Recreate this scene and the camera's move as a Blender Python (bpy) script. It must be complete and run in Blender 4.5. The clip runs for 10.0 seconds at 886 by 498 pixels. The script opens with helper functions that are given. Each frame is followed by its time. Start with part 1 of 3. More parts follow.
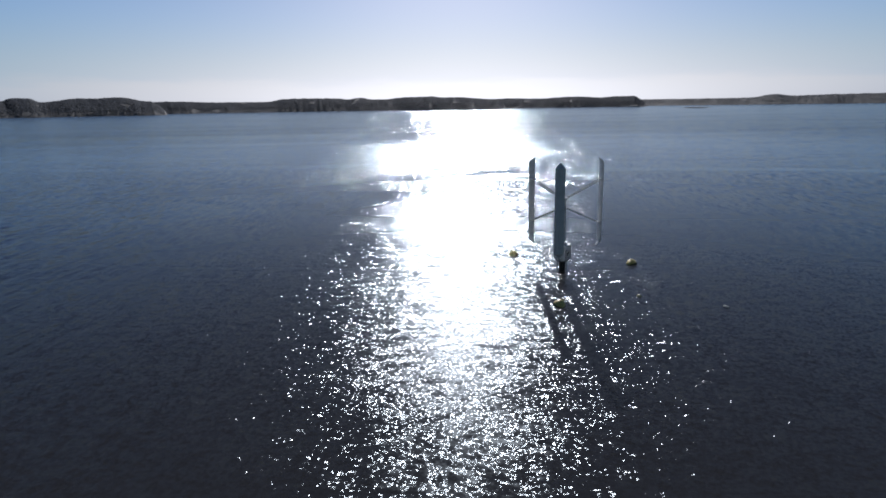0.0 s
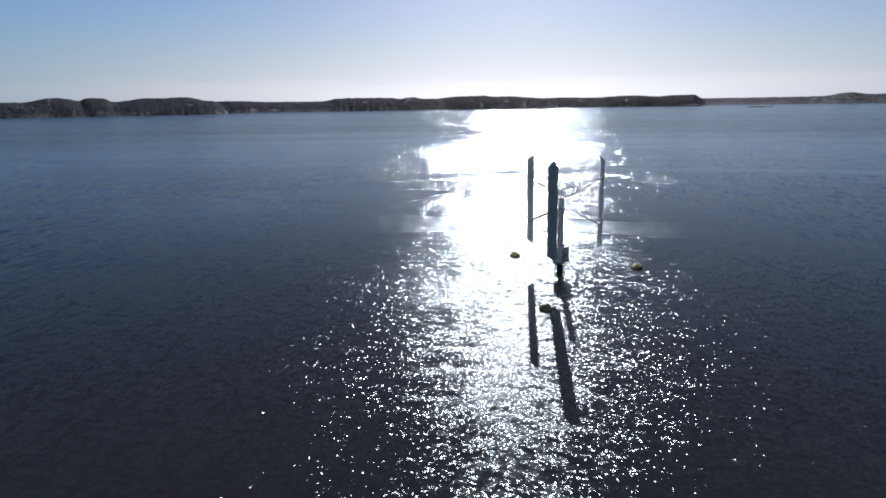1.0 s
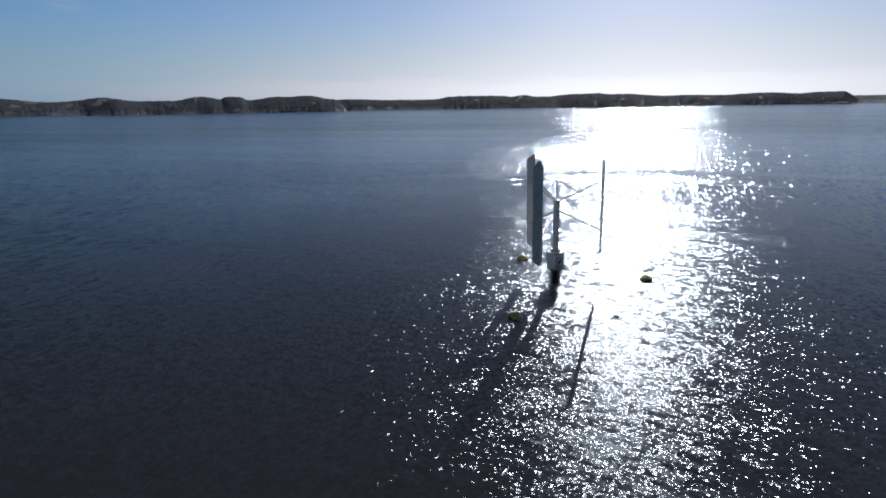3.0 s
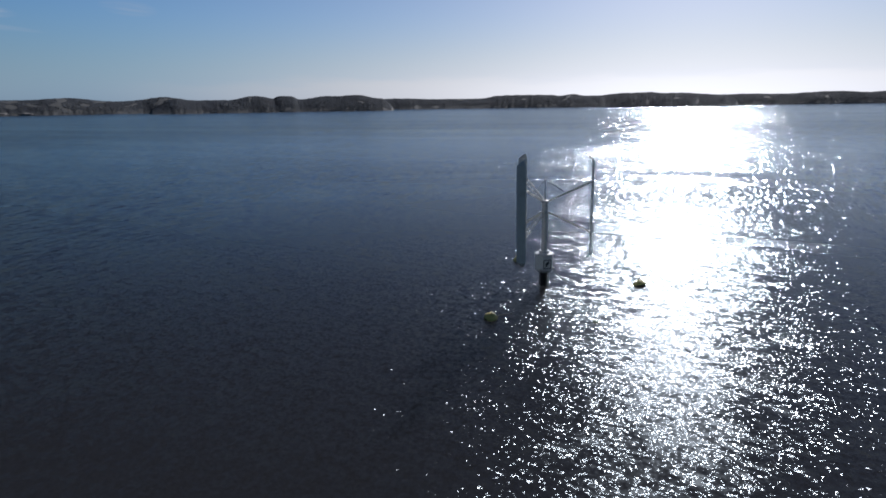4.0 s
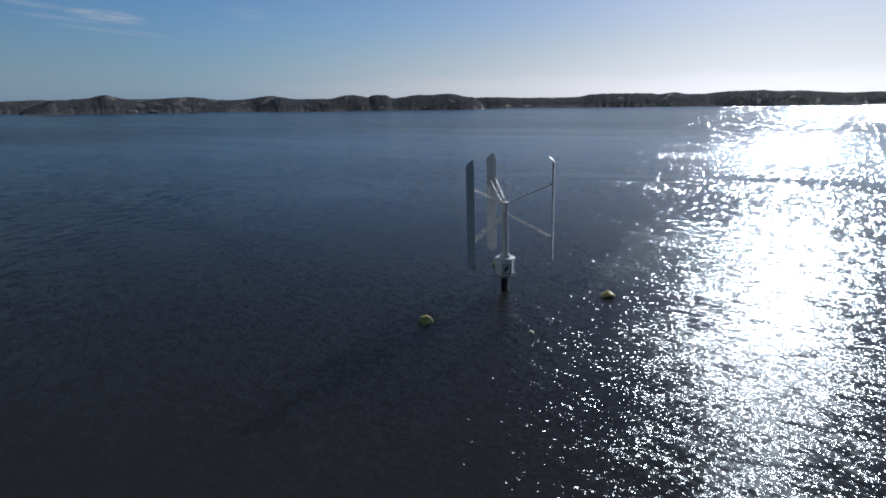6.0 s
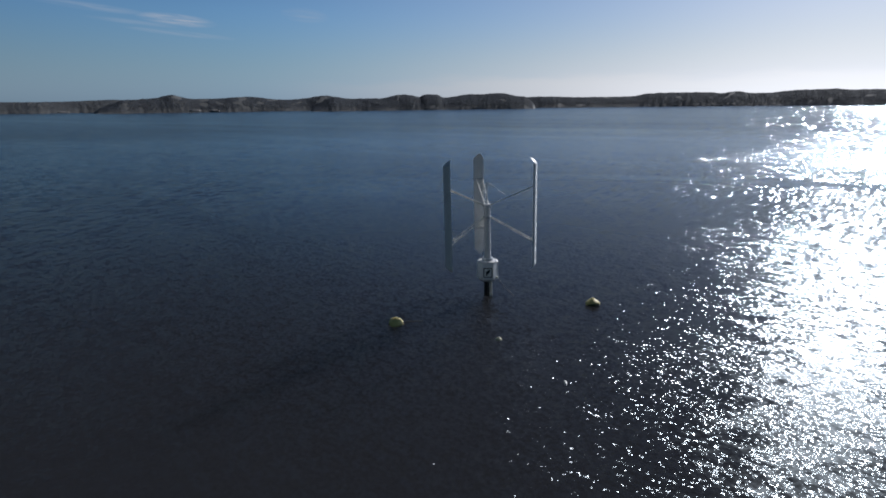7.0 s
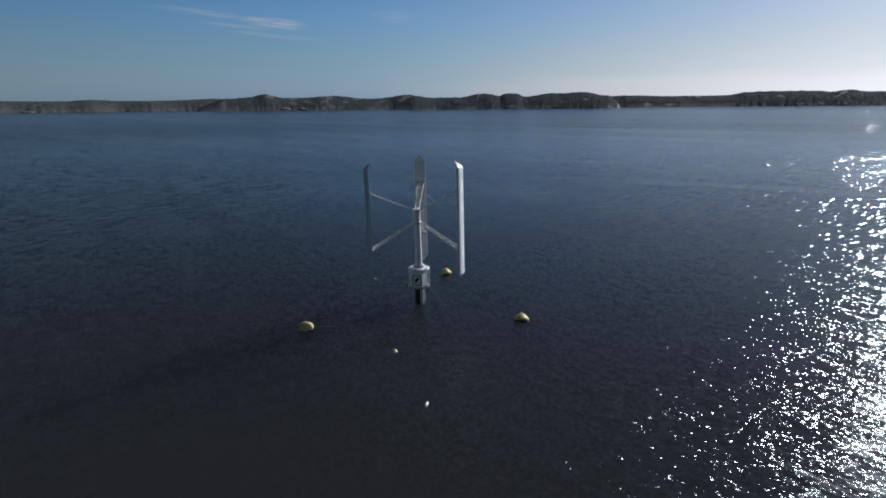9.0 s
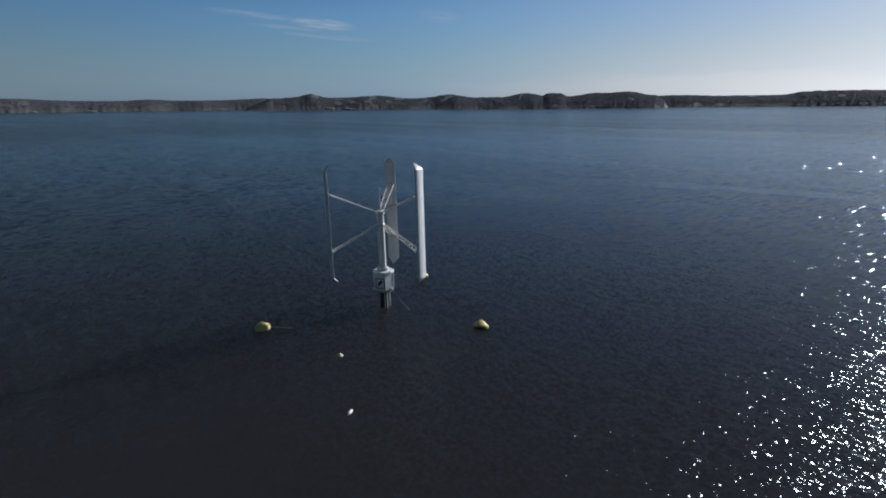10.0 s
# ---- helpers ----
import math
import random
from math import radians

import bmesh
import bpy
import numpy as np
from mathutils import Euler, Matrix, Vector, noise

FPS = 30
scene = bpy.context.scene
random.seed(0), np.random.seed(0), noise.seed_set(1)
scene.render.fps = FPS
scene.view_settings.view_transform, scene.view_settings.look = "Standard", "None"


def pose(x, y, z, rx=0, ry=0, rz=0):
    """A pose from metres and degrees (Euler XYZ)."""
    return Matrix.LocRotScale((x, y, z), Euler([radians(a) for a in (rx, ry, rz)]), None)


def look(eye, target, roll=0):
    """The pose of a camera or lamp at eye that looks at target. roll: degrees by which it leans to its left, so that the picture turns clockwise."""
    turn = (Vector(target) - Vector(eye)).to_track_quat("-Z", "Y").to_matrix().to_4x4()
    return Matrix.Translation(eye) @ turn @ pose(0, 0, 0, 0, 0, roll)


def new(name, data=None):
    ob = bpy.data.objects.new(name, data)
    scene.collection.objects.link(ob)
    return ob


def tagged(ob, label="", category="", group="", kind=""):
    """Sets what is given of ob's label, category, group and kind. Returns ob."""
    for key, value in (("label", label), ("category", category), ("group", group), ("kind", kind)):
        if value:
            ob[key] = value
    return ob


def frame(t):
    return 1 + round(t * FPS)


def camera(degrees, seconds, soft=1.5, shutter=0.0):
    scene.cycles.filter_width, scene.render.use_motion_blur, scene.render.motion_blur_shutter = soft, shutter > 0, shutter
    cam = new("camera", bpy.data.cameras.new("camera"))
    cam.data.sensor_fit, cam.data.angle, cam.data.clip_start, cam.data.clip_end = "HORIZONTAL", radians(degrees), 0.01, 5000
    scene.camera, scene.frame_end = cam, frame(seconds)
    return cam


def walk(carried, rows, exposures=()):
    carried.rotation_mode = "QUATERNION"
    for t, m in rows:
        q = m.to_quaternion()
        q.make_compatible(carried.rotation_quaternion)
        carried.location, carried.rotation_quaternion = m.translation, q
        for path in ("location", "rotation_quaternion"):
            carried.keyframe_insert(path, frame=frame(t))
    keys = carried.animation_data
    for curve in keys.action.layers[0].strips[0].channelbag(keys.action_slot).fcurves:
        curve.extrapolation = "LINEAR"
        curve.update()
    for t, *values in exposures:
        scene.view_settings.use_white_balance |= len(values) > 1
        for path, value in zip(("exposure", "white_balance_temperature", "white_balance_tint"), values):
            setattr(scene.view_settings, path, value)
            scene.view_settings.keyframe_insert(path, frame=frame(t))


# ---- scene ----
cam = camera(78.84, 10.0, soft=1.8)
walk(cam, [
    (0.0, pose(-14.748, -55.270, 17.691, 75.084, 0.776, -2.170)),
    (0.5, pose(-11.876, -54.733, 17.405, 75.071, 0.803, 0.523)),
    (1.0, pose(-8.875, -54.153, 17.286, 75.092, 0.809, 3.205)),
    (1.5, pose(-5.922, -53.507, 17.239, 75.106, 0.802, 6.132)),
    (2.5, pose(-0.222, -52.058, 17.054, 75.067, 0.799, 12.087)),
    (4.0, pose(7.728, -49.374, 16.820, 75.039, 0.771, 19.781)),
    (4.5, pose(10.416, -48.256, 16.744, 75.031, 0.763, 22.035)),
    (5.0, pose(13.117, -46.884, 16.668, 75.027, 0.748, 24.209)),
    (5.5, pose(15.713, -45.231, 16.606, 75.032, 0.726, 26.669)),
    (7.0, pose(22.819, -39.599, 16.440, 75.048, 0.689, 34.743)),
    (7.5, pose(25.097, -37.498, 16.444, 75.046, 0.661, 37.016)),
    (8.0, pose(27.314, -35.211, 16.443, 75.035, 0.630, 39.065)),
    (8.5, pose(29.403, -32.816, 16.432, 75.036, 0.613, 41.142)),
    (9.0, pose(31.428, -30.295, 16.435, 75.045, 0.594, 43.250)),
    (9.5, pose(33.346, -27.713, 16.441, 75.056, 0.572, 45.443)),
    (10.0, pose(35.163, -25.126, 16.444, 75.058, 0.550, 47.720)),
], exposures=[(0.0, 0.1, 6100, 15), (2.5, 0.05, 6050, 15), (5.0, 0.0, 6050, 14), (10.0, -0.04, 6050, 11)])
SUN_AZ, SUN_EL = 4.3, 27.0          # degrees clockwise from +y, degrees up

# ---- world, sun, exposure ----
def nd(tree, kind, **values):
    """A node with inputs or properties set by name; a tuple (node, socket) links."""
    n = tree.nodes.new(kind)
    for key, v in values.items():
        if key.startswith("p_"):
            if key == "p_operation":
                n.operation = v
            elif key == "p_data_type":
                n.data_type = v
            elif key == "p_blend_type":
                n.blend_type = v
            elif key == "p_noise_dimensions":
                n.noise_dimensions = v
            continue
        name = key.replace("_", " ")
        sock = n.inputs[int(key[1:])] if key[0] == "i" and key[1:].isdigit() else n.inputs[name]
        if isinstance(v, bpy.types.NodeSocket):
            tree.links.new(v, sock)
        else:
            sock.default_value = v
    return n


def mth(tree, op, a, b=0.0, c=0.0, clamp=False):
    n = nd(tree, "ShaderNodeMath", p_operation=op, i0=a, i1=b, i2=c)
    n.use_clamp = clamp
    return n.outputs[0]


def ramp(tree, value, lo, hi):
    """0 below lo, 1 above hi, smooth between."""
    n = tree.nodes.new("ShaderNodeMapRange")
    n.interpolation_type = "SMOOTHSTEP"
    tree.links.new(value, n.inputs[0])
    n.inputs[1].default_value, n.inputs[2].default_value = lo, hi
    return n.outputs[0]


def mixc(tree, fac, a, b):
    n = tree.nodes.new("ShaderNodeMix")
    n.data_type = "RGBA"
    for sock, v in ((n.inputs[0], fac), (n.inputs[6], a), (n.inputs[7], b)):
        if isinstance(v, bpy.types.NodeSocket):
            tree.links.new(v, sock)
        else:
            sock.default_value = v if isinstance(v, (int, float)) else (*v, 1.0)
    return n.outputs[2]


world = bpy.data.worlds.new("sky")
scene.world = world
world.use_nodes = True
wt = world.node_tree
wt.nodes.clear()
sky = wt.nodes.new("ShaderNodeTexSky")
sky.sky_type = "NISHITA"
sky.sun_disc = False
sky.sun_elevation, sky.sun_rotation = radians(SUN_EL), radians(SUN_AZ)
sky.air_density, sky.dust_density, sky.ozone_density = 1.0, 0.4, 3.0
way = wt.nodes.new("ShaderNodeTexCoord").outputs["Generated"]
# thin cirrus, low over the shore
CLOUD_AZ = radians(-61.0)
along = nd(wt, "ShaderNodeVectorMath", p_operation="DOT_PRODUCT", i0=way, i1=(math.cos(CLOUD_AZ), -math.sin(CLOUD_AZ), 0)).outputs["Value"]
high = nd(wt, "ShaderNodeSeparateXYZ", i0=way).outputs[2]
lean = mth(wt, "ADD", high, mth(wt, "MULTIPLY", along, 0.075))
spot = nd(wt, "ShaderNodeCombineXYZ", i0=mth(wt, "MULTIPLY", along, 14.0), i1=mth(wt, "MULTIPLY", lean, 230.0)).outputs[0]
wisp = nd(wt, "ShaderNodeTexNoise", Vector=spot, Scale=1.0, Detail=5.0, Roughness=0.6, Distortion=0.5).outputs[0]
front = ramp(wt, nd(wt, "ShaderNodeVectorMath", p_operation="DOT_PRODUCT", i0=way, i1=(math.sin(CLOUD_AZ), math.cos(CLOUD_AZ), 0)).outputs["Value"], 0.5, 0.7)
veil = None
for mid, up, half, thick, much in ((0.03, 0.1350, 0.06, 0.0095, 1.0), (0.035, 0.1160, 0.085, 0.0045, 0.42), (-0.085, 0.1385, 0.08, 0.006, 0.36), (-0.03, 0.1245, 0.07, 0.004, 0.3), (0.222, 0.163, 0.04, 0.012, 0.3)):
    du = mth(wt, "DIVIDE", mth(wt, "SUBTRACT", along, mid), half)
    dv = mth(wt, "DIVIDE", mth(wt, "SUBTRACT", lean, up), thick)
    streak = mth(wt, "MULTIPLY", mth(wt, "SUBTRACT", 1.0, mth(wt, "ADD", mth(wt, "MULTIPLY", du, du), mth(wt, "MULTIPLY", dv, dv)), clamp=True), much)
    veil = streak if veil is None else mth(wt, "MAXIMUM", veil, streak)
cirrus = mth(wt, "MULTIPLY", mth(wt, "MULTIPLY", mth(wt, "ADD", ramp(wt, wisp, 0.35, 0.65), 0.25), veil), front)
# pale sea haze low over the horizon, and the blue of clear northern air above it
grey = nd(wt, "ShaderNodeRGBToBW", i0=sky.outputs[0]).outputs[0]
sun_way = Vector((math.sin(radians(SUN_AZ)) * math.cos(radians(SUN_EL)), math.cos(radians(SUN_AZ)) * math.cos(radians(SUN_EL)), math.sin(radians(SUN_EL))))
near_sun = ramp(wt, nd(wt, "ShaderNodeVectorMath", p_operation="DOT_PRODUCT", i0=way, i1=sun_way).outputs["Value"], 0.45, 0.99)
near_side = ramp(wt, nd(wt, "ShaderNodeVectorMath", p_operation="DOT_PRODUCT", i0=way, i1=Vector((sun_way.x, sun_way.y, 0)).normalized()).outputs["Value"], 0.5, 1.0)
clear = nd(wt, "ShaderNodeVectorMath", p_operation="MULTIPLY", i0=sky.outputs[0], i1=mixc(wt, near_sun, (0.76, 1.01, 1.20), (1.07, 1.03, 1.08))).outputs[0]
hue = nd(wt, "ShaderNodeVectorMath", p_operation="SCALE", i0=mixc(wt, near_side, (0.63, 0.88, 1.09), (0.95, 1.0, 1.08)))
wt.links.new(grey, hue.inputs["Scale"])
air = mixc(wt, mth(wt, "SUBTRACT", 1.0, ramp(wt, high, -0.01, 0.16)), clear, hue.outputs[0])
# the sky away from the sun, deeper and greyer than the sunward half
sunward = nd(wt, "ShaderNodeVectorMath", p_operation="DOT_PRODUCT", i0=way, i1=Vector((sun_way.x, sun_way.y, 0)).normalized()).outputs["Value"]
air = nd(wt, "ShaderNodeVectorMath", p_operation="MULTIPLY", i0=air, i1=mixc(wt, ramp(wt, sunward, -0.7, 0.35), (0.78, 0.70, 0.60), (1.0, 1.0, 1.0))).outputs[0]
deep = mth(wt, "MULTIPLY", ramp(wt, high, 0.145, 0.28), mth(wt, "SUBTRACT", 1.0, ramp(wt, sunward, 0.3, 0.8)))
air = mixc(wt, mth(wt, "MULTIPLY", deep, 0.68), air, (0.0, 0.0, 0.0))
# a thin pale cloud bank low under the sun
edge = nd(wt, "ShaderNodeTexNoise", Vector=nd(wt, "ShaderNodeVectorMath", p_operation="MULTIPLY", i0=way, i1=(5.0, 5.0, 40.0)).outputs[0], Scale=1.0, Detail=4.0).outputs[0]
bank = mth(wt, "SUBTRACT", 1.0, ramp(wt, mth(wt, "ADD", high, mth(wt, "MULTIPLY", mth(wt, "SUBTRACT", edge, 0.5), 0.05)), 0.03, 0.052))
cream = nd(wt, "ShaderNodeVectorMath", p_operation="SCALE", i0=(1.11, 1.10, 1.07))
wt.links.new(grey, cream.inputs["Scale"])
air = mixc(wt, mth(wt, "MULTIPLY", mth(wt, "MULTIPLY", bank, near_side), 0.7), air, cream.outputs[0])
tinted = mixc(wt, mth(wt, "MULTIPLY", cirrus, 0.85), air, (5.7, 6.7, 7.9))
bg = nd(wt, "ShaderNodeBackground", Color=tinted, Strength=0.058)
wt.links.new(bg.outputs[0], nd(wt, "ShaderNodeOutputWorld").inputs[0])

sun = bpy.data.lights.new("sun", "SUN")
sun.energy, sun.angle, sun.color = 4.2, radians(0.53), (1.0, 0.965, 0.92)
new("sun", sun).matrix_basis = look(sun_way * 300, (0, 0, 0))


# ---- materials ----
def material(name, rough=0.5, metal=0.0, colour=(0.5, 0.5, 0.5)):
    m = bpy.data.materials.new(name)
    m.use_nodes = True
    b = m.node_tree.nodes["Principled BSDF"]
    b.inputs["Base Color"].default_value = (*colour, 1)
    b.inputs["Roughness"].default_value, b.inputs["Metallic"].default_value = rough, metal
    return m, m.node_tree, b


def worn(name, clean, dirty, scale, rough, metal=0.0, amount=0.6, bump=0.15):
    """Paint or metal with stains at two scales and a fine relief."""
    m, t, b = material(name, rough, metal)
    co = t.nodes.new("ShaderNodeTexCoord").outputs["Object"]
    big = nd(t, "ShaderNodeTexNoise", Vector=co, Scale=scale, Detail=5.0, Roughness=0.62).outputs[0]
    fine = nd(t, "ShaderNodeTexNoise", Vector=co, Scale=scale * 14, Detail=3.0).outputs[0]
    stain = mth(t, "MULTIPLY", ramp(t, mth(t, "ADD", mth(t, "MULTIPLY", big, 0.75), mth(t, "MULTIPLY", fine, 0.25)), 0.47, 0.7), amount)
    t.links.new(mixc(t, stain, clean, dirty), b.inputs["Base Color"])
    t.links.new(mth(t, "ADD", mth(t, "MULTIPLY", fine, 0.2), rough - 0.1), b.inputs["Roughness"])
    bp = nd(t, "ShaderNodeBump", Strength=bump, Distance=0.01, Height=fine)
    t.links.new(bp.outputs[0], b.inputs["Normal"])
    return m


def water_material():
    m, t, b = material("sea_water", 0.19, 0.0, (0.0230, 0.0238, 0.0262))
    b.inputs["Specular IOR Level"].default_value = 0.0
    b.subsurface_method = "BURLEY"
    b.inputs["Subsurface Weight"].default_value = 1.0
    b.inputs["Subsurface Radius"].default_value = (1.0, 1.0, 0.8)
    b.inputs["Subsurface Scale"].default_value = 18.0
    co = nd(t, "ShaderNodeNewGeometry").outputs["Position"]
    def waves(scale, stretch, turn, detail, seed):
        mp = nd(t, "ShaderNodeMapping", Vector=co)
        mp.vector_type = "TEXTURE"
        mp.inputs["Rotation"].default_value = (0, 0, radians(turn))
        mp.inputs["Scale"].default_value = (stretch / scale, 1 / scale, 1)
        mp.inputs["Location"].default_value = (seed, seed * 1.7, seed * 0.3)
        n = nd(t, "ShaderNodeTexNoise", Vector=mp.outputs[0], Scale=1.0, Detail=detail, Roughness=0.55)
        return nd(t, "ShaderNodeVectorMath", p_operation="SUBTRACT", i0=n.outputs["Color"], i1=(0.5, 0.5, 0.5)).outputs[0]
    def times(v, k):
        n = nd(t, "ShaderNodeVectorMath", p_operation="SCALE", i0=v)
        if isinstance(k, bpy.types.NodeSocket):
            t.links.new(k, n.inputs["Scale"])
        else:
            n.inputs["Scale"].default_value = k
        return n.outputs[0]
    def plus(a, c):
        return nd(t, "ShaderNodeVectorMath", p_operation="ADD", i0=a, i1=c).outputs[0]
    ripple = times(waves(4.4, 1.1, -12, 1.0, 3.1), RIPPLE)
    chop = times(waves(1.5, 1.9, -10, 1.0, 11.7), CHOP)
    micro = times(waves(22.0, 1.2, 10, 0.0, 7.9), MICRO)
    swell = times(waves(0.16, 3.0, -25, 1.0, 5.3), SWELL)
    # wind streaks: calmer and rougher water in long bands, and one slick line
    mp = nd(t, "ShaderNodeMapping", Vector=co)
    mp.inputs["Scale"].default_value = (0.0035, 0.019, 1)
    mp.inputs["Rotation"].default_value = (0, 0, radians(-6))
    patch = nd(t, "ShaderNodeTexNoise", Vector=mp.outputs[0], Scale=1.0, Detail=3.0, Roughness=0.5).outputs[0]
    gust = mth(t, "ADD", mth(t, "MULTIPLY", ramp(t, patch, 0.36, 0.62), 0.22), 0.82)
    px, py, _ = nd(t, "ShaderNodeSeparateXYZ", i0=co).outputs
    wob = nd(t, "ShaderNodeTexNoise", Vector=co, Scale=0.05, Detail=4.0).outputs[0]
    arc = mth(t, "SUBTRACT", 93.0, mth(t, "DIVIDE", mth(t, "POWER", mth(t, "ABSOLUTE", mth(t, "SUBTRACT", px, 35.0)), 2.0), 300.0))
    off = mth(t, "ADD", mth(t, "SUBTRACT", py, arc), mth(t, "MULTIPLY", mth(t, "SUBTRACT", wob, 0.5), 9.0))
    line = mth(t, "SUBTRACT", 1.0, ramp(t, mth(t, "ABSOLUTE", off), 1.6, 5.5))
    line = mth(t, "MULTIPLY", line, mth(t, "SUBTRACT", 1.0, ramp(t, mth(t, "ABSOLUTE", mth(t, "SUBTRACT", px, 60.0)), 55.0, 125.0)))
    far_off = mth(t, "ADD", mth(t, "SUBTRACT", py, 305.0), mth(t, "MULTIPLY", mth(t, "SUBTRACT", wob, 0.5), 30.0))
    far_band = mth(t, "MULTIPLY", mth(t, "SUBTRACT", 1.0, ramp(t, mth(t, "ABSOLUTE", far_off), 5.0, 20.0)), mth(t, "SUBTRACT", 1.0, ramp(t, px, -80.0, 80.0)))
    beyond = mth(t, "MULTIPLY", ramp(t, far_off, -4.0, 9.0), ramp(t, px, -420.0, -180.0))
    gust = mth(t, "MULTIPLY", gust, mth(t, "SUBTRACT", 1.0, mth(t, "MAXIMUM", mth(t, "MULTIPLY", far_band, 0.65), mth(t, "MULTIPLY", beyond, 0.1))))
    calm = mth(t, "MULTIPLY", gust, mth(t, "SUBTRACT", 1.0, mth(t, "MULTIPLY", mth(t, "MULTIPLY", line, ramp(t, patch, 0.2, 0.45)), 0.56)))
    du, dv = mth(t, "DIVIDE", mth(t, "ADD", px, 54.0), 42.0), mth(t, "DIVIDE", mth(t, "SUBTRACT", mth(t, "MULTIPLY_ADD", px, -0.25, py), 58.0), 17.0)
    lee = mth(t, "SUBTRACT", 1.0, mth(t, "ADD", mth(t, "MULTIPLY", du, du), mth(t, "MULTIPLY", dv, dv)), clamp=True)
    calm = mth(t, "MULTIPLY", calm, mth(t, "SUBTRACT", 1.0, mth(t, "MULTIPLY", mth(t, "MULTIPLY", lee, ramp(t, wob, 0.3, 0.65)), 0.5)))
    # the body of the water: soft waves, ruffled finely by the open wind farther out
    out = nd(t, "ShaderNodeVectorMath", p_operation="LENGTH", i0=co).outputs["Value"]
    def facing(slope):
        flat = nd(t, "ShaderNodeVectorMath", p_operation="MULTIPLY", i0=slope, i1=(1, 1, 0)).outputs[0]
        add = nd(t, "ShaderNodeVectorMath", p_operation="ADD", i0=flat, i1=(0, 0, 1)).outputs[0]
        return flat, nd(t, "ShaderNodeVectorMath", p_operation="NORMALIZE", i0=add).outputs[0]
    # short ripples close by, longer crests in the open water, each with its share of steep facets
    open_sea = ramp(t, out, 15.0, 95.0)
    wide_sea = ramp(t, out, 110.0, 420.0)
    crests = times(waves(1.9, 5.8, 82, 1.0, 17.0), mth(t, "MULTIPLY", open_sea, CRESTS))
    rollers = times(waves(0.58, 7.0, 85, 0.0, 23.0), mth(t, "MULTIPLY", wide_sea, ROLLERS))
    lull = mth(t, "MULTIPLY_ADD", wide_sea, -0.75, 1.0)
    fine_waves = plus(times(plus(ripple, micro), mth(t, "MULTIPLY_ADD", open_sea, -0.75, 1.0)), times(plus(chop, crests), lull))
    slope = times(plus(plus(fine_waves, rollers), swell), calm)
    soft = times(plus(plus(times(plus(ripple, crests), SOFT), times(chop, 0.6)), swell), calm)
    sheen = nd(t, "ShaderNodeBsdfGlossy", Color=(0.81, 0.925, 1.0, 1.0), Normal=facing(soft)[1])
    sheen.distribution = "BECKMANN"
    t.links.new(mth(t, "MULTIPLY_ADD", calm, 0.7 * ROUGH, 0.32 * ROUGH), sheen.inputs["Roughness"])
    steep = nd(t, "ShaderNodeVectorMath", p_operation="LENGTH", i0=facing(slope)[0]).outputs["Value"]
    slope = times(slope, mth(t, "MULTIPLY_ADD", mth(t, "MULTIPLY", steep, steep), TAIL, BODY))
    flash = nd(t, "ShaderNodeBsdfGlossy", Color=(0.81, 0.925, 1.0, 1.0), Roughness=GLASSY, Normal=facing(slope)[1])
    flash.distribution = "BECKMANN"
    gloss = nd(t, "ShaderNodeMixShader", i0=FLASH, i1=sheen.outputs[0], i2=flash.outputs[0])
    turned = nd(t, "ShaderNodeFresnel", IOR=IOR_TOP)
    top = mth(t, "MULTIPLY", turned.outputs[0], mth(t, "MULTIPLY_ADD", wide_sea, -0.42, 1.0))
    both = nd(t, "ShaderNodeMixShader", i0=top, i1=b.outputs[0], i2=gloss.outputs[0])
    t.links.new(both.outputs[0], t.nodes["Material Output"].inputs[0])
    return m


MICRO, RIPPLE, CHOP, SWELL, CRESTS, ROLLERS = 0.3, 1.05, 0.46, 0.1, 1.25, 0.82
SOFT, ROUGH = 0.2, 0.29
TAIL, BODY, GLASSY, FLASH, IOR_TOP = 0.6, 1.14, 0.15, 0.85, 1.19
M_WATER = water_material()
M_WHITE = worn("white_gelcoat", (0.75, 0.755, 0.75), (0.52, 0.51, 0.48), 0.9, 0.38)
M_STEEL = worn("galvanised_steel", (0.52, 0.53, 0.54), (0.32, 0.31, 0.29), 2.2, 0.42, 0.6)
M_MAST = worn("grey_mast_paint", (0.66, 0.66, 0.65), (0.46, 0.45, 0.42), 1.1, 0.45)
M_DARK = worn("wet_dark_steel", (0.03, 0.032, 0.033), (0.09, 0.075, 0.05), 1.8, 0.4)
M_BLACK = worn("black_sign_paint", (0.012, 0.012, 0.013), (0.04, 0.04, 0.04), 3.0, 0.5)
M_SIGN = worn("sign_white", (0.82, 0.82, 0.78), (0.6, 0.58, 0.5), 2.5, 0.45)
M_YELLOW = worn("buoy_yellow", (0.74, 0.60, 0.20), (0.50, 0.40, 0.16), 1.6, 0.5, bump=0.3)
M_FOUL = worn("buoy_waterline_growth", (0.05, 0.055, 0.025), (0.11, 0.09, 0.04), 5.0, 0.7, bump=0.6)
M_FLOAT = worn("float_white", (0.8, 0.79, 0.72), (0.5, 0.48, 0.38), 3.0, 0.45)
M_CREAM = worn("float_cream", (0.66, 0.60, 0.36), (0.40, 0.37, 0.22), 3.0, 0.5)
M_ROPE = worn("rope_grey", (0.34, 0.33, 0.30), (0.16, 0.16, 0.13), 8.0, 0.8, bump=0.5)


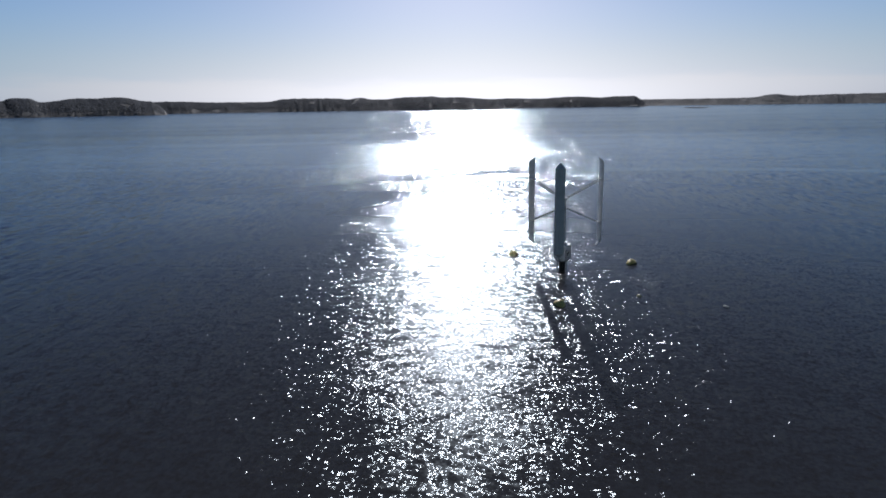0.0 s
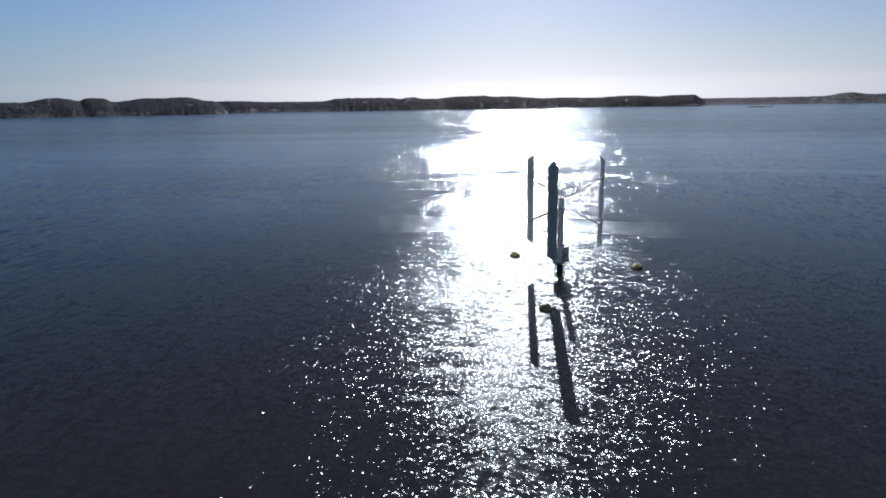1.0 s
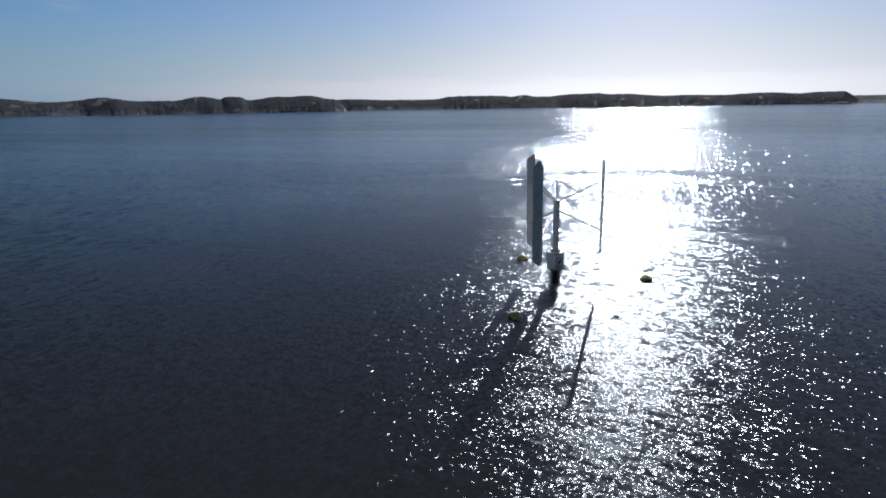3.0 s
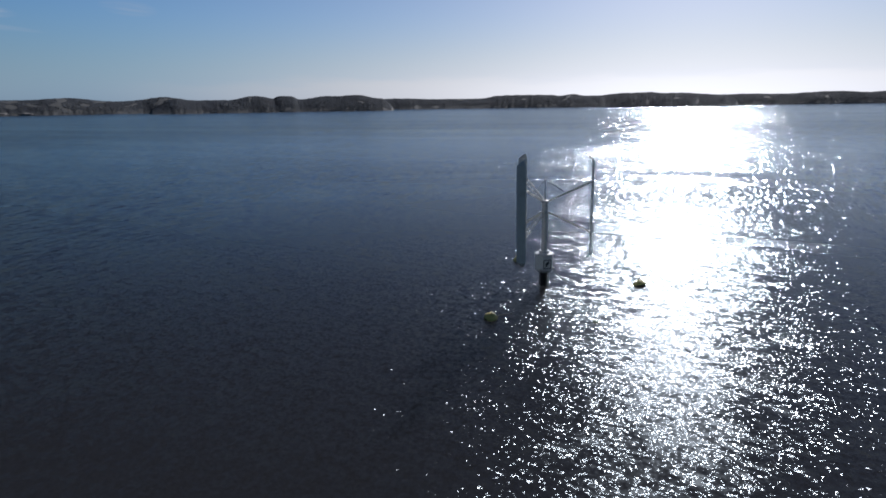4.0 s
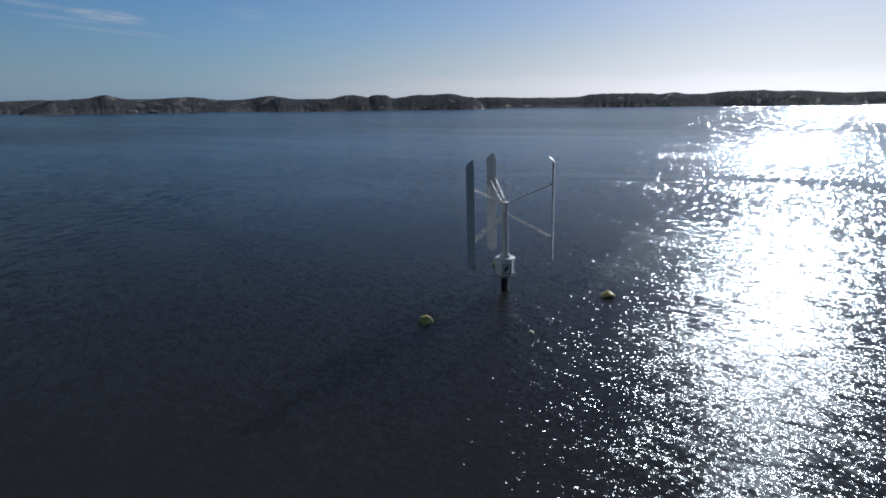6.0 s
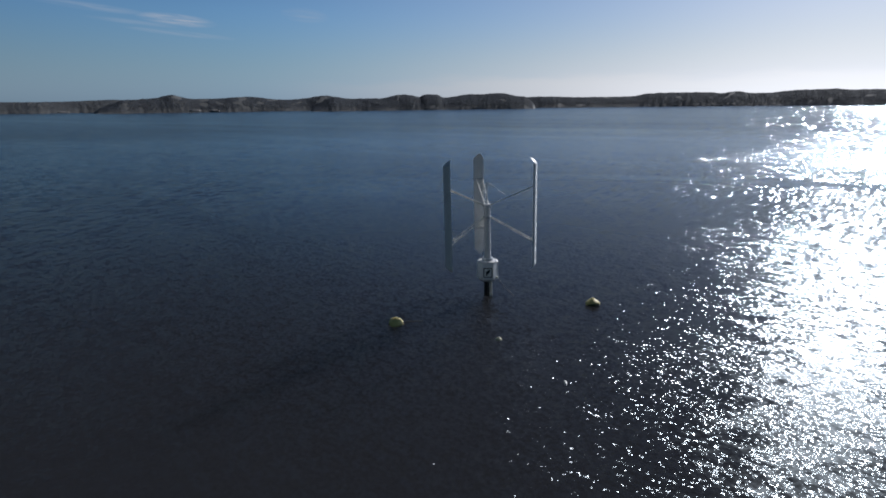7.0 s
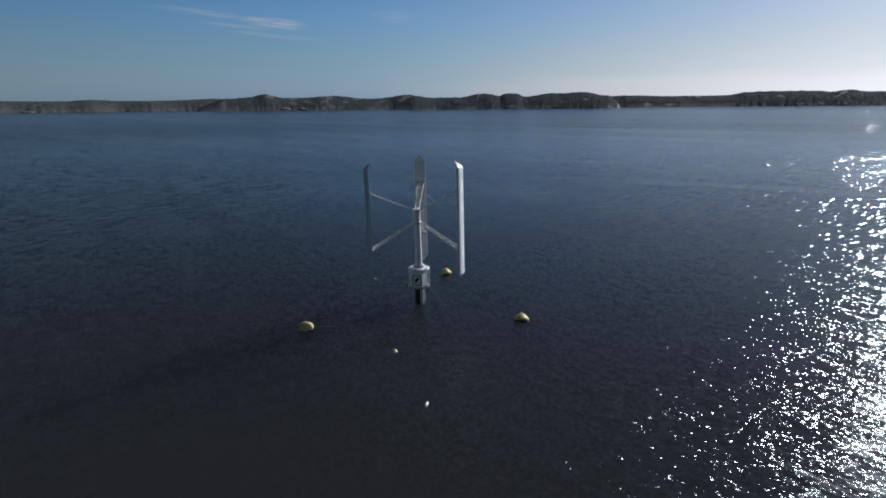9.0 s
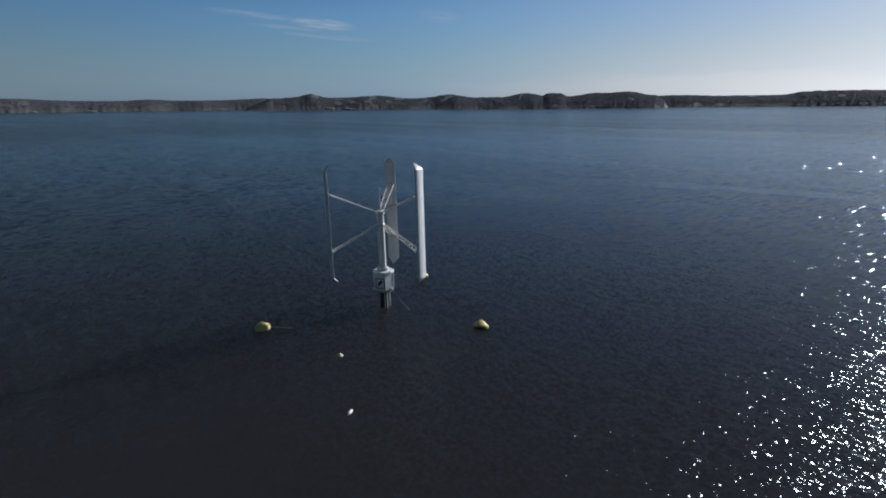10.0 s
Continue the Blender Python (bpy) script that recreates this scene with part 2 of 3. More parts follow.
def haze_sheen(b):
    """A pale blue-grey sheen on needles and heather that stands in for distance haze."""
    b.inputs["Sheen Weight"].default_value = 0.24
    b.inputs["Sheen Roughness"].default_value = 0.7
    b.inputs["Sheen Tint"].default_value = (0.62, 0.71, 0.92, 1.0)


def land_material():
    m, t, b = material("hazy_heath_and_granite", 0.9)
    co = nd(t, "ShaderNodeNewGeometry").outputs["Position"]
    nz = nd(t, "ShaderNodeSeparateXYZ", i0=nd(t, "ShaderNodeNewGeometry").outputs["Normal"]).outputs[2]
    pz = nd(t, "ShaderNodeSeparateXYZ", i0=co).outputs[2]
    big = nd(t, "ShaderNodeTexNoise", Vector=co, Scale=0.008, Detail=5.0, Roughness=0.6).outputs[0]
    mid = nd(t, "ShaderNodeTexNoise", Vector=co, Scale=0.05, Detail=4.0, Roughness=0.6).outputs[0]
    # heath tones cooled towards blue-grey, with the distance haze put into the colour
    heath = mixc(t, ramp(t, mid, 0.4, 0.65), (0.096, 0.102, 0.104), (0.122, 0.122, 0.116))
    rock = mixc(t, ramp(t, mid, 0.35, 0.7), (0.12, 0.115, 0.11), (0.17, 0.16, 0.15))
    bare = mth(t, "MAXIMUM", ramp(t, big, 0.72, 0.8), mth(t, "SUBTRACT", 1.0, ramp(t, mth(t, "ADD", pz, mth(t, "MULTIPLY", mid, 5.0)), 2.4, 4.4)))
    t.links.new(mixc(t, bare, heath, rock), b.inputs["Base Color"])
    b.inputs["Specular IOR Level"].default_value = 0.2
    return m


def forest_material():
    m, t, b = material("hazy_conifer_forest", 0.85)
    g = nd(t, "ShaderNodeNewGeometry")
    tone = nd(t, "ShaderNodeValToRGB", Fac=g.outputs["Random Per Island"])
    # crown tones paler and bluer than pine: haze over the woods mixed into them
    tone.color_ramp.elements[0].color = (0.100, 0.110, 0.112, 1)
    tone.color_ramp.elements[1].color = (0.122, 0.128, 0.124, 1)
    co = g.outputs["Position"]
    big = nd(t, "ShaderNodeTexNoise", Vector=co, Scale=0.012, Detail=3.0).outputs[0]
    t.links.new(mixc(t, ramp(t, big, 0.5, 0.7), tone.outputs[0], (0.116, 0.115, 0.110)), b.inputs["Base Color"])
    b.inputs["Specular IOR Level"].default_value = 0.2
    haze_sheen(b)
    glow = nd(t, "ShaderNodeBsdfTranslucent")
    # leaf colour scaled past real foliage, in place of hazy glare on backlit woods
    glare_lift = nd(t, "ShaderNodeVectorMath", p_operation="SCALE", i0=b.inputs["Base Color"].links[0].from_socket, Scale=2.4)
    t.links.new(glare_lift.outputs[0], glow.inputs[0])
    both = nd(t, "ShaderNodeMixShader", i0=0.65, i1=b.outputs[0], i2=glow.outputs[0])
    t.links.new(both.outputs[0], t.nodes["Material Output"].inputs[0])
    return m


M_LAND, M_FOREST = land_material(), forest_material()
M_ROCK = worn("pale_granite", (0.23, 0.22, 0.21), (0.18, 0.17, 0.16), 0.08, 0.85, bump=0.4)


# ---- building helpers ----
def mesh_of(name, bm, mat, smooth=True):
    me = bpy.data.meshes.new(name)
    bmesh.ops.recalc_face_normals(bm, faces=bm.faces)
    bm.to_mesh(me)
    bm.free()
    me.materials.append(mat)
    if smooth:
        for p in me.polygons:
            p.use_smooth = True
        me.set_sharp_from_angle(angle=radians(38))
    return me


def part(name, bm, mat, parent, label="", at=None, smooth=True):
    ob = new(name, mesh_of(name, bm, mat, smooth))
    ob.parent = parent
    if at is not None:
        ob.matrix_basis = at
    if label:
        tagged(ob, label)
    return ob


def empty(name, m, label, category, group="", kind=""):
    ob = new(name)
    ob.empty_display_size = 0.3
    ob.matrix_basis = m
    return tagged(ob, label, category, group, kind)


def lathe(profile, n=32, turn=0.0):
    """A solid of revolution about z from (radius, height) pairs, closed at both ends."""
    bm = bmesh.new()
    rings = []
    for r, z in profile:
        rings.append([bm.verts.new((r * math.cos(turn + math.tau * i / n), r * math.sin(turn + math.tau * i / n), z)) for i in range(n)])
    for a, b in zip(rings, rings[1:]):
        for i in range(n):
            bm.faces.new((a[i], a[(i + 1) % n], b[(i + 1) % n], b[i]))
    bm.faces.new(rings[0][::-1])
    bm.faces.new(rings[-1])
    return bm


def tube(bm, points, radius, n=8):
    """A round bar along points, added to bm."""
    pts = [Vector(p) for p in points]
    rings = []
    for i, p in enumerate(pts):
        d = (pts[min(i + 1, len(pts) - 1)] - pts[max(i - 1, 0)]).normalized()
        u = d.orthogonal().normalized() if i == 0 else (u - d * u.dot(d)).normalized()
        v = d.cross(u)
        rings.append([bm.verts.new(p + (u * math.cos(math.tau * k / n) + v * math.sin(math.tau * k / n)) * radius) for k in range(n)])
    for a, b in zip(rings, rings[1:]):
        for k in range(n):
            bm.faces.new((a[k], a[(k + 1) % n], b[(k + 1) % n], b[k]))
    bm.faces.new(rings[0][::-1])
    bm.faces.new(rings[-1])
    return bm


def block(size, bevel=0.0, seg=2):
    bm = bmesh.new()
    bmesh.ops.create_cube(bm, size=1)
    bmesh.ops.scale(bm, vec=size, verts=bm.verts)
    if bevel:
        bmesh.ops.bevel(bm, geom=bm.edges[:], offset=bevel, segments=seg, affect="EDGES", profile=0.6)
    return bm


# ---- the water ----
def build_water():
    bm = bmesh.new()
    n = 96
    rings = []
    for r in (60, 200, 700, 2000, 4900):
        rings.append([bm.verts.new((r * math.cos(math.tau * i / n), r * math.sin(math.tau * i / n), 0)) for i in range(n)])
    bm.faces.new(rings[0])
    for a, b in zip(rings, rings[1:]):
        for i in range(n):
            bm.faces.new((a[i], b[i], b[(i + 1) % n], a[(i + 1) % n]))
    ob = new("water", mesh_of("water", bm, M_WATER))
    return tagged(ob, "dark rippled sea water with sun glitter", "water", kind="structure")


build_water()


# ---- the shores ----
def polar(az, d):
    return Vector((math.sin(radians(az)) * d, math.cos(radians(az)) * d, 0))


def skyline(az, base, humps):
    """The height in degrees over the horizon: a base and rounded or steep-sided humps (middle, half width, height, steepness)."""
    h = base
    for mid, half, up, steep in humps:
        h += up * math.exp(-abs((az - mid) / half) ** steep)
    return h


def landmass(label, az0, az1, dist, base, humps, depth=420.0, trees=0, seed=1, step=0.11, bare=-0.55):
    """A wooded shore seen from the water: a terrain whose ridge follows the skyline, with its forest."""
    rnd = random.Random(seed)
    cols = int((az1 - az0) / step)
    shape = [(0.0, -0.03), (0.02, 0.05), (0.06, 0.16), (0.14, 0.36), (0.2, 0.5), (0.26, 0.62), (0.33, 0.75), (0.4, 0.86), (0.46, 0.94), (0.52, 1.0), (0.6, 0.98), (0.7, 0.94), (1.0, 0.7)]
    bm = bmesh.new()
    lines = []
    def place(az, k, f):
        ends = min(1.0, (az - az0) / 2.4, (az1 - az) / 1.2)
        ends = max(ends, 0.0) ** 0.6
        shore = dist * (1 + 0.012 * noise.noise((az * 0.4, seed, 0)) + 0.0025 * (1 - k) ** 3 * noise.noise((az * 2.9, seed, 4)))
        d = shore + k * depth
        ridge = (shore + 0.52 * depth) * math.tan(radians(skyline(az, base, humps))) + 16.6 - 3.2
        ridge += 1.3 * noise.noise((az * 1.9, seed + 7.0 * k, 2)) + 0.8 * noise.noise((az * 5.3, seed + 16.0 * k, 6))
        f *= 1.0 + 0.09 * max(0.0, 1.0 - k / 0.45) * noise.noise((az * 0.75 + 3.0 * k, k * 3.5, seed + 3))
        p = polar(az, d)
        rough = noise.fractal(p * 0.011, 1.0, 2.0, 4) * 2.2 * min(1, k * 6)
        p.z = (f * ridge + rough * (1.0 - 0.8 * f)) * ends - (1 - ends) * 2.0
        return p
    for i in range(cols + 1):
        az = az0 + (az1 - az0) * i / cols
        lines.append([bm.verts.new(place(az, k, f)) for k, f in shape])
    for a, b in zip(lines, lines[1:]):
        for j in range(len(shape) - 1):
            bm.faces.new((a[j], b[j], b[j + 1], a[j + 1]))
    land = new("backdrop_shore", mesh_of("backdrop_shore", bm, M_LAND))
    tagged(land, label, "shore", "far shores", "structure")
    # the forest: a canopy of many low, tapered crowns
    verts, faces = [], []
    for _ in range(int(trees * 2.2)):
        az = rnd.uniform(az0 + 0.3, az1 - 0.3)
        k = rnd.random() ** 0.8 * 0.7 + 0.03
        if noise.noise((az * 0.9, k * 6, seed)) < bare or (k < 0.1 and rnd.random() < 0.5):
            continue
        j = next(j for j in range(len(shape) - 1) if shape[j + 1][0] >= k)
        (k0, f0), (k1, f1) = shape[j], shape[j + 1]
        f = f0 + (f1 - f0) * (k - k0) / (k1 - k0)
        p = place(az, k, f)
        if p.z < 1.5:
            continue
        h = rnd.uniform(0.6, 1.35) * (0.85 + 0.4 * noise.noise((az * 1.7, k * 3, seed + 9)))
        w = rnd.uniform(2.2, 4.4)
        o = len(verts)
        n = 4
        spin = rnd.random() * 6
        for zz, rr in ((-0.3, 1.15), (0.6, 0.75)):
            for q in range(n):
                g = rr * w * rnd.uniform(0.75, 1.2)
                verts.append((p.x + g * math.cos(spin + q * math.tau / n), p.y + g * math.sin(spin + q * math.tau / n), p.z + (zz + rnd.uniform(-0.07, 0.07)) * h))
        verts.append((p.x + rnd.uniform(-0.4, 0.4), p.y, p.z + h))
        for q in range(n):
            a, b = o + q, o + (q + 1) % n
            faces.append((a, b, b + n, a + n))
            faces.append((a + n, b + n, o + 2 * n))
    if verts:
        me = bpy.data.meshes.new("forest")
        me.from_pydata(verts, [], faces)
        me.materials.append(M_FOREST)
        me.polygons.foreach_set("use_smooth", [True] * len(me.polygons))
        tagged(new("forest", me), "dense dark pine and heath forest on the far hills", "forest", "far woods", "stuff")


landmass("low wooded far shore with pale rocks at the waterline", -112, -62.5, 3250, 0.69,
         [(-86, 3.0, 0.2, 2), (-75.6, 1.4, 0.1, 3), (-66, 2.4, 0.16, 2), (-100, 5, 0.2, 2)], 500, 14000, 3, bare=-0.4)
landmass("hilly wooded shore with bare granite slopes", -67.5, -42.5, 2380, 0.75,
         [(-61.1, 1.1, 0.38, 1.6), (-62.5, 3.2, 0.16, 2.5), (-54.6, 2.2, 0.32, 2.4), (-47.0, 1.9, 0.36, 2), (-58, 1.6, 0.12, 2)], 480, 13000, 5, bare=-0.3)
landmass("dark wooded headland in front of the far shore", -48.5, -25.2, 1930, 0.81,
         [(-39.0, 1.5, 0.36, 2.6), (-36.1, 0.95, 0.34, 5), (-32.0, 1.7, 0.3, 2.2), (-29.0, 1.5, 0.38, 2.4), (-46.9, 1.4, 0.2, 2)], 420, 12000, 7)
landmass("wooded far shore under the sun", -29.2, 8.5, 2330, 0.66,
         [(-24.5, 2.5, 0.12, 2), (-11.6, 3.6, 0.29, 6), (-6.8, 1.0, 0.27, 2.2), (-1.0, 2.4, 0.32, 4), (3.0, 2.4, 0.24, 2.5), (-4.6, 1.4, 0.12, 2)], 420, 19000, 9)
landmass("low wooded shore with a steep eastern end", 4.0, 22.4, 2720, 0.58,
         [(9.0, 3.0, 0.1, 2), (15.4, 2.4, 0.17, 3), (20.2, 1.9, 0.14, 6)], 380, 9000, 11)
landmass("distant low wooded shore", 19.0, 62.0, 3350, 0.36,
         [(33.0, 1.1, 0.24, 2.4), (41.0, 7.0, 0.2, 4), (54, 5.0, 0.3, 2)], 500, 9000, 13)
landmass("low wooded shore across the open water", 62.0, 160.0, 3300, 0.55, [(85, 8, 0.3, 2), (120, 9, 0.4, 2), (145, 6, 0.2, 2)], 500, 3000, 15, 0.4)
landmass("low wooded shore across the open water", 158.0, 249.0, 3000, 0.6, [(180, 8, 0.3, 2), (215, 9, 0.35, 2), (236, 6, 0.2, 2)], 500, 3000, 17, 0.4)


def rock_island(name, az, dist, length, width, height, label, seed, base=-0.8):
    """A low, whale-backed granite skerry."""
    bm = bmesh.new()
    bmesh.ops.create_icosphere(bm, subdivisions=4, radius=1)
    for v in bm.verts:
        c = v.co.copy()
        lump = 1 + 0.22 * noise.fractal(Vector((c.x * 1.8 + seed, c.y * 1.8, c.z * 1.8)), 1.0, 2.0, 4)
        v.co = Vector((c.x * length / 2 * lump, c.y * width / 2 * lump, max(c.z, -0.3) * height * lump))
    ob = new(name, mesh_of(name, bm, M_ROCK))
    p = polar(az, dist)
    ob.matrix_basis = pose(p.x, p.y, base, 0, 0, -az)
    return tagged(ob, label, "rock", "rocks along the shore", "structure")


rock_island("backdrop_skerry", 27.0, 1800, 76, 20, 3.6, "low dark skerry off the far shore", 1.0)
rock_island("backdrop_skerry", 9.2, 2560, 70, 26, 3.2, "low dark skerry off the far shore", 4.0)
rock_island("backdrop_skerry", 21.2, 2640, 60, 30, 8.0, "low dark skerry off the far shore", 6.0)
for az, dist, length, height, zz in ((-80.4, 3170, 60, 4, 3), (-84.5, 3200, 34, 4, 3), (-69.6, 3200, 52, 5, 4), (-59.3, 2370, 44, 6, 5), (-55.4, 2510, 95, 7, 24), (-56.4, 2450, 70, 8, 12), (-57.6, 2375, 40, 5, 4)):
    rock_island("backdrop_outcrop", az, dist, length, 34, height, "pale bare granite outcrop above the far shoreline", az, zz)


# ---- the wind turbine ----
PHI = 10.0            # where the rotor stands, degrees
R, Z_LOW, Z_HIGH = 4.2, 2.75, 12.2
turbine = empty("wind_turbine", pose(0, 0, 0, 0, -1.15, 0), "white three-bladed vertical-axis wind turbine floating upright in the sea", "wind turbine")


def foil(chord, thick, n=10):
    """A symmetric blade section, chord along y, thickness along x."""
    def half(u):
        return 5 * thick * (0.2969 * math.sqrt(u) - 0.126 * u - 0.3516 * u * u + 0.2843 * u ** 3 - 0.1036 * u ** 4) * chord
    us = [0.5 - 0.5 * math.cos(math.pi * i / n) for i in range(n + 1)]
    return [(half(u), (u - 0.45) * chord) for u in us] + [(-half(u), (u - 0.45) * chord) for u in us[-2:0:-1]]


def loft(sections):
    """A closed skin over sections of equal count."""
    bm = bmesh.new()
    rings = [[bm.verts.new(p) for p in s] for s in sections]
    n = len(rings[0])
    for a, b in zip(rings, rings[1:]):
        for i in range(n):
            bm.faces.new((a[i], a[(i + 1) % n], b[(i + 1) % n], b[i]))
    bm.faces.new(rings[0][::-1])
    bm.faces.new(rings[-1])
    return bm


CHORD, THICK, TIP = 0.95, 0.2, 0.5


def blade_body():
    return loft([[(x, y, z) for x, y in foil(CHORD, THICK)] for z in (Z_LOW + TIP, 6.0, 8.5, Z_HIGH - TIP)])


def winglet(sign):
    """The end of a blade: it narrows to a point and leans in to the axis."""
    z0 = Z_HIGH - TIP if sign > 0 else Z_LOW + TIP
    out = []
    for k in (0.0, 0.2, 0.45, 0.7, 0.9, 1.0):
        c = CHORD * (1 - 0.9 * k ** 1.15)
        out.append([(x * (1 - 0.3 * k) - 0.42 * k ** 1.6, y, z0 + sign * TIP * k) for x, y in foil(c, THICK * 0.9)])
    return loft(out)


def bar(a, b, r, n=8):
    return tube(bmesh.new(), (a, b), r, n)


def truss(z_in, z_out, r_in=0.3, r_out=R - 0.06, w_in=0.16, w_out=0.3, bays=7):
    """The lacing of a strut and its two rails, in the plane of x and z, spread along y."""
    def at(k, side):
        return (r_in + (r_out - r_in) * k, side * (w_in + (w_out - w_in) * k), z_in + (z_out - z_in) * k)
    lacing = bmesh.new()
    for i in range(bays):
        s = 1 if i % 2 else -1
        tube(lacing, (at(i / bays, s), at((i + 1) / bays, -s)), 0.022, 6)
        tube(lacing, (at((i + 1) / bays, -s), at((i + 1) / bays, s)), 0.018, 6)
    rails = [bar(at(0, s), at(1, s), 0.036) for s in (-1, 1)]
    return lacing, rails


for k in range(3):
    turn = pose(0, 0, 0, 0, 0, PHI + 120 * k)
    bl = part("blade", blade_body(), M_WHITE, turbine, "slim white rotor blade", turn @ pose(R, 0, 0))
    part("upper_winglet", winglet(1), M_WHITE, bl)
    part("lower_winglet", winglet(-1), M_WHITE, bl)
    for name, z_in, z_out in (("upper_strut", 8.15, 9.9), ("lower_strut", 7.1, 5.25)):
        lacing, rails = truss(z_in, z_out)
        st = part(name, lacing, M_FLOAT, turbine, "light lattice strut of thin steel bars", turn)
        for bm in rails:
            part("rail", bm, M_FLOAT, st)
        part("blade_bracket", block((0.12, 0.8, 0.16), 0.02), M_STEEL, st, at=pose(R - 0.1, 0, z_out))

mast = part("mast", lathe([(0.42, 3.26), (0.42, 3.34), (0.33, 3.42), (0.29, 3.7), (0.28, 6.0), (0.27, 7.95)], 28), M_MAST, turbine, "smooth light grey tubular mast")
for z, r in ((3.27, 0.48), (6.98, 0.34), (7.98, 0.36)):
    part("collar", lathe([(r, z), (r, z + 0.16), (r - 0.03, z + 0.2), (0.2, z + 0.2)], 28), M_STEEL, mast)
part("top_cap", lathe([(0.34, 8.17), (0.34, 8.2), (0.3, 8.22)], 24), M_MAST, mast)
part("lightning_rod", lathe([(0.055, 8.2), (0.05, 9.0), (0.035, 9.1), (0.025, 10.1), (0.008, 10.2)], 10), M_STEEL, turbine, "thin steel rod on the mast top")

for k in range(3):
    a = radians(PHI + 120 * k)
    part("stay_wire", bar((0.02 * math.cos(a), 0.02 * math.sin(a), 10.1), (1.9 * math.cos(a), 1.9 * math.sin(a), 8.88), 0.014, 6), M_STEEL, turbine, "thin steel stay from the rod to a strut")

FACE = radians(-58)
housing = part("housing", lathe([(0.74, 1.56), (0.85, 1.63), (0.88, 1.74), (0.88, 2.9), (0.85, 3.02), (0.8, 3.06)], 6, FACE + math.pi / 6), M_WHITE, turbine,
               "white six-sided generator housing under the mast")
lid = part("lid", lathe([(0.85, 3.06), (0.9, 3.09), (0.9, 3.16), (0.87, 3.19), (0.81, 3.2), (0.79, 3.22), (0.5, 3.24), (0.48, 3.28)], 36), M_WHITE, housing, "round white lid")
for i in range(6):
    a = FACE + i * math.tau / 6
    part("lid_clamp", block((0.13, 0.1, 0.09), 0.02), M_STEEL, lid, at=pose(0.83 * math.cos(a), 0.83 * math.sin(a), 3.21, 0, 0, math.degrees(a)))
part("bottom_plate", lathe([(0.5, 1.36), (0.68, 1.42), (0.72, 1.53)], 24), M_STEEL, housing)
for i in range(6):
    a = FACE + math.pi / 6 + i * math.tau / 6
    part("corner_rib", bar((0.855 * math.cos(a), 0.855 * math.sin(a), 1.64), (0.855 * math.cos(a), 0.855 * math.sin(a), 3.02), 0.055, 10), M_WHITE, housing)
for i in range(3):
    a = FACE + math.pi / 6 + math.pi / 6 * 1 + math.radians(7.5) + i * math.tau / 3
    part("mooring_bracket", block((0.22, 0.14, 0.2), 0.05, 3), M_FLOAT, housing, "rounded white bracket", pose(0.86 * math.cos(a), 0.86 * math.sin(a), 1.7, 0, 0, math.degrees(a)))

# the warning sign on the housing: a black frame and a lightning bolt
flat_r = 0.88 * math.cos(math.pi / 6)
sign_at = pose(math.cos(FACE) * flat_r, math.sin(FACE) * flat_r, 2.28, 90, 0, math.degrees(FACE) + 90)
sign = part("warning_sign", block((0.80, 0.90, 0.03), 0.006, 1), M_SIGN, turbine, "square white warning sign with a black lightning bolt", sign_at @ pose(0, 0, 0.02))
for x, y, w, h in ((0, 0.4, 0.78, 0.075), (0, -0.4, 0.78, 0.075), (0.3525, 0, 0.075, 0.72), (-0.3525, 0, 0.075, 0.72)):
    part("frame_bar", block((w, h, 0.012), 0.003, 1), M_BLACK, sign, at=pose(x, y, 0.022))


def prism(pts, z0=0.016, z1=0.03):
    """A thin plate over a flat outline."""
    bm = bmesh.new()
    low = [bm.verts.new((x, y, z0)) for x, y in pts]
    top = [bm.verts.new((x, y, z1)) for x, y in pts]
    for i in range(len(pts)):
        j = (i + 1) % len(pts)
        bm.faces.new((low[i], low[j], top[j], top[i]))
    bm.faces.new(top)
    bm.faces.new(low[::-1])
    bmesh.ops.triangulate(bm, faces=bm.faces[:])
    return bm


part("lightning_bolt", prism([(0.19, 0.29), (0.11, 0.29), (-0.19, 0.06), (-0.19, 0.0), (0.05, 0.03), (-0.12, -0.14), (-0.17, -0.10), (-0.19, -0.29), (-0.01, -0.21), (-0.06, -0.17), (0.19, 0.08), (0.19, 0.11), (-0.04, 0.09)]), M_BLACK, sign, "black lightning bolt", smooth=False)

# the column under the housing, down into the water
part("column", lathe([(0.34, -3.0), (0.34, 1.2), (0.42, 1.4)], 28), M_DARK, turbine, "wet dark steel column below the housing")
for a, r, rad in ((-8, 0.45, 0.04), (-34, 0.46, 0.03), (-62, 0.46, 0.026), (-100, 0.45, 0.03), (70, 0.46, 0.04), (160, 0.46, 0.04)):
    x, y = r * math.cos(radians(a)), r * math.sin(radians(a))
    pale = a in (-8, -34, 70)
    part("cable_pipe", bar((x, y, -2.0), (x, y, 1.5), rad), M_FLOAT if pale else M_DARK, turbine, "thin pale cable pipe" if pale else "thin dark cable pipe")
rope = bmesh.new()
b0 = Vector((0.9 * math.cos(radians(17.5)), 0.9 * math.sin(radians(17.5)), 1.6))
b1 = Vector((2.35, 1.1, -0.25))
tube(rope, [b0.lerp(b1, k / 8) - Vector((0, 0, 0.12 * math.sin(math.pi * k / 8))) for k in range(9)], 0.015, 6)
part("mooring_rope", rope, M_ROPE, turbine, "taut grey mooring rope running down into the water")


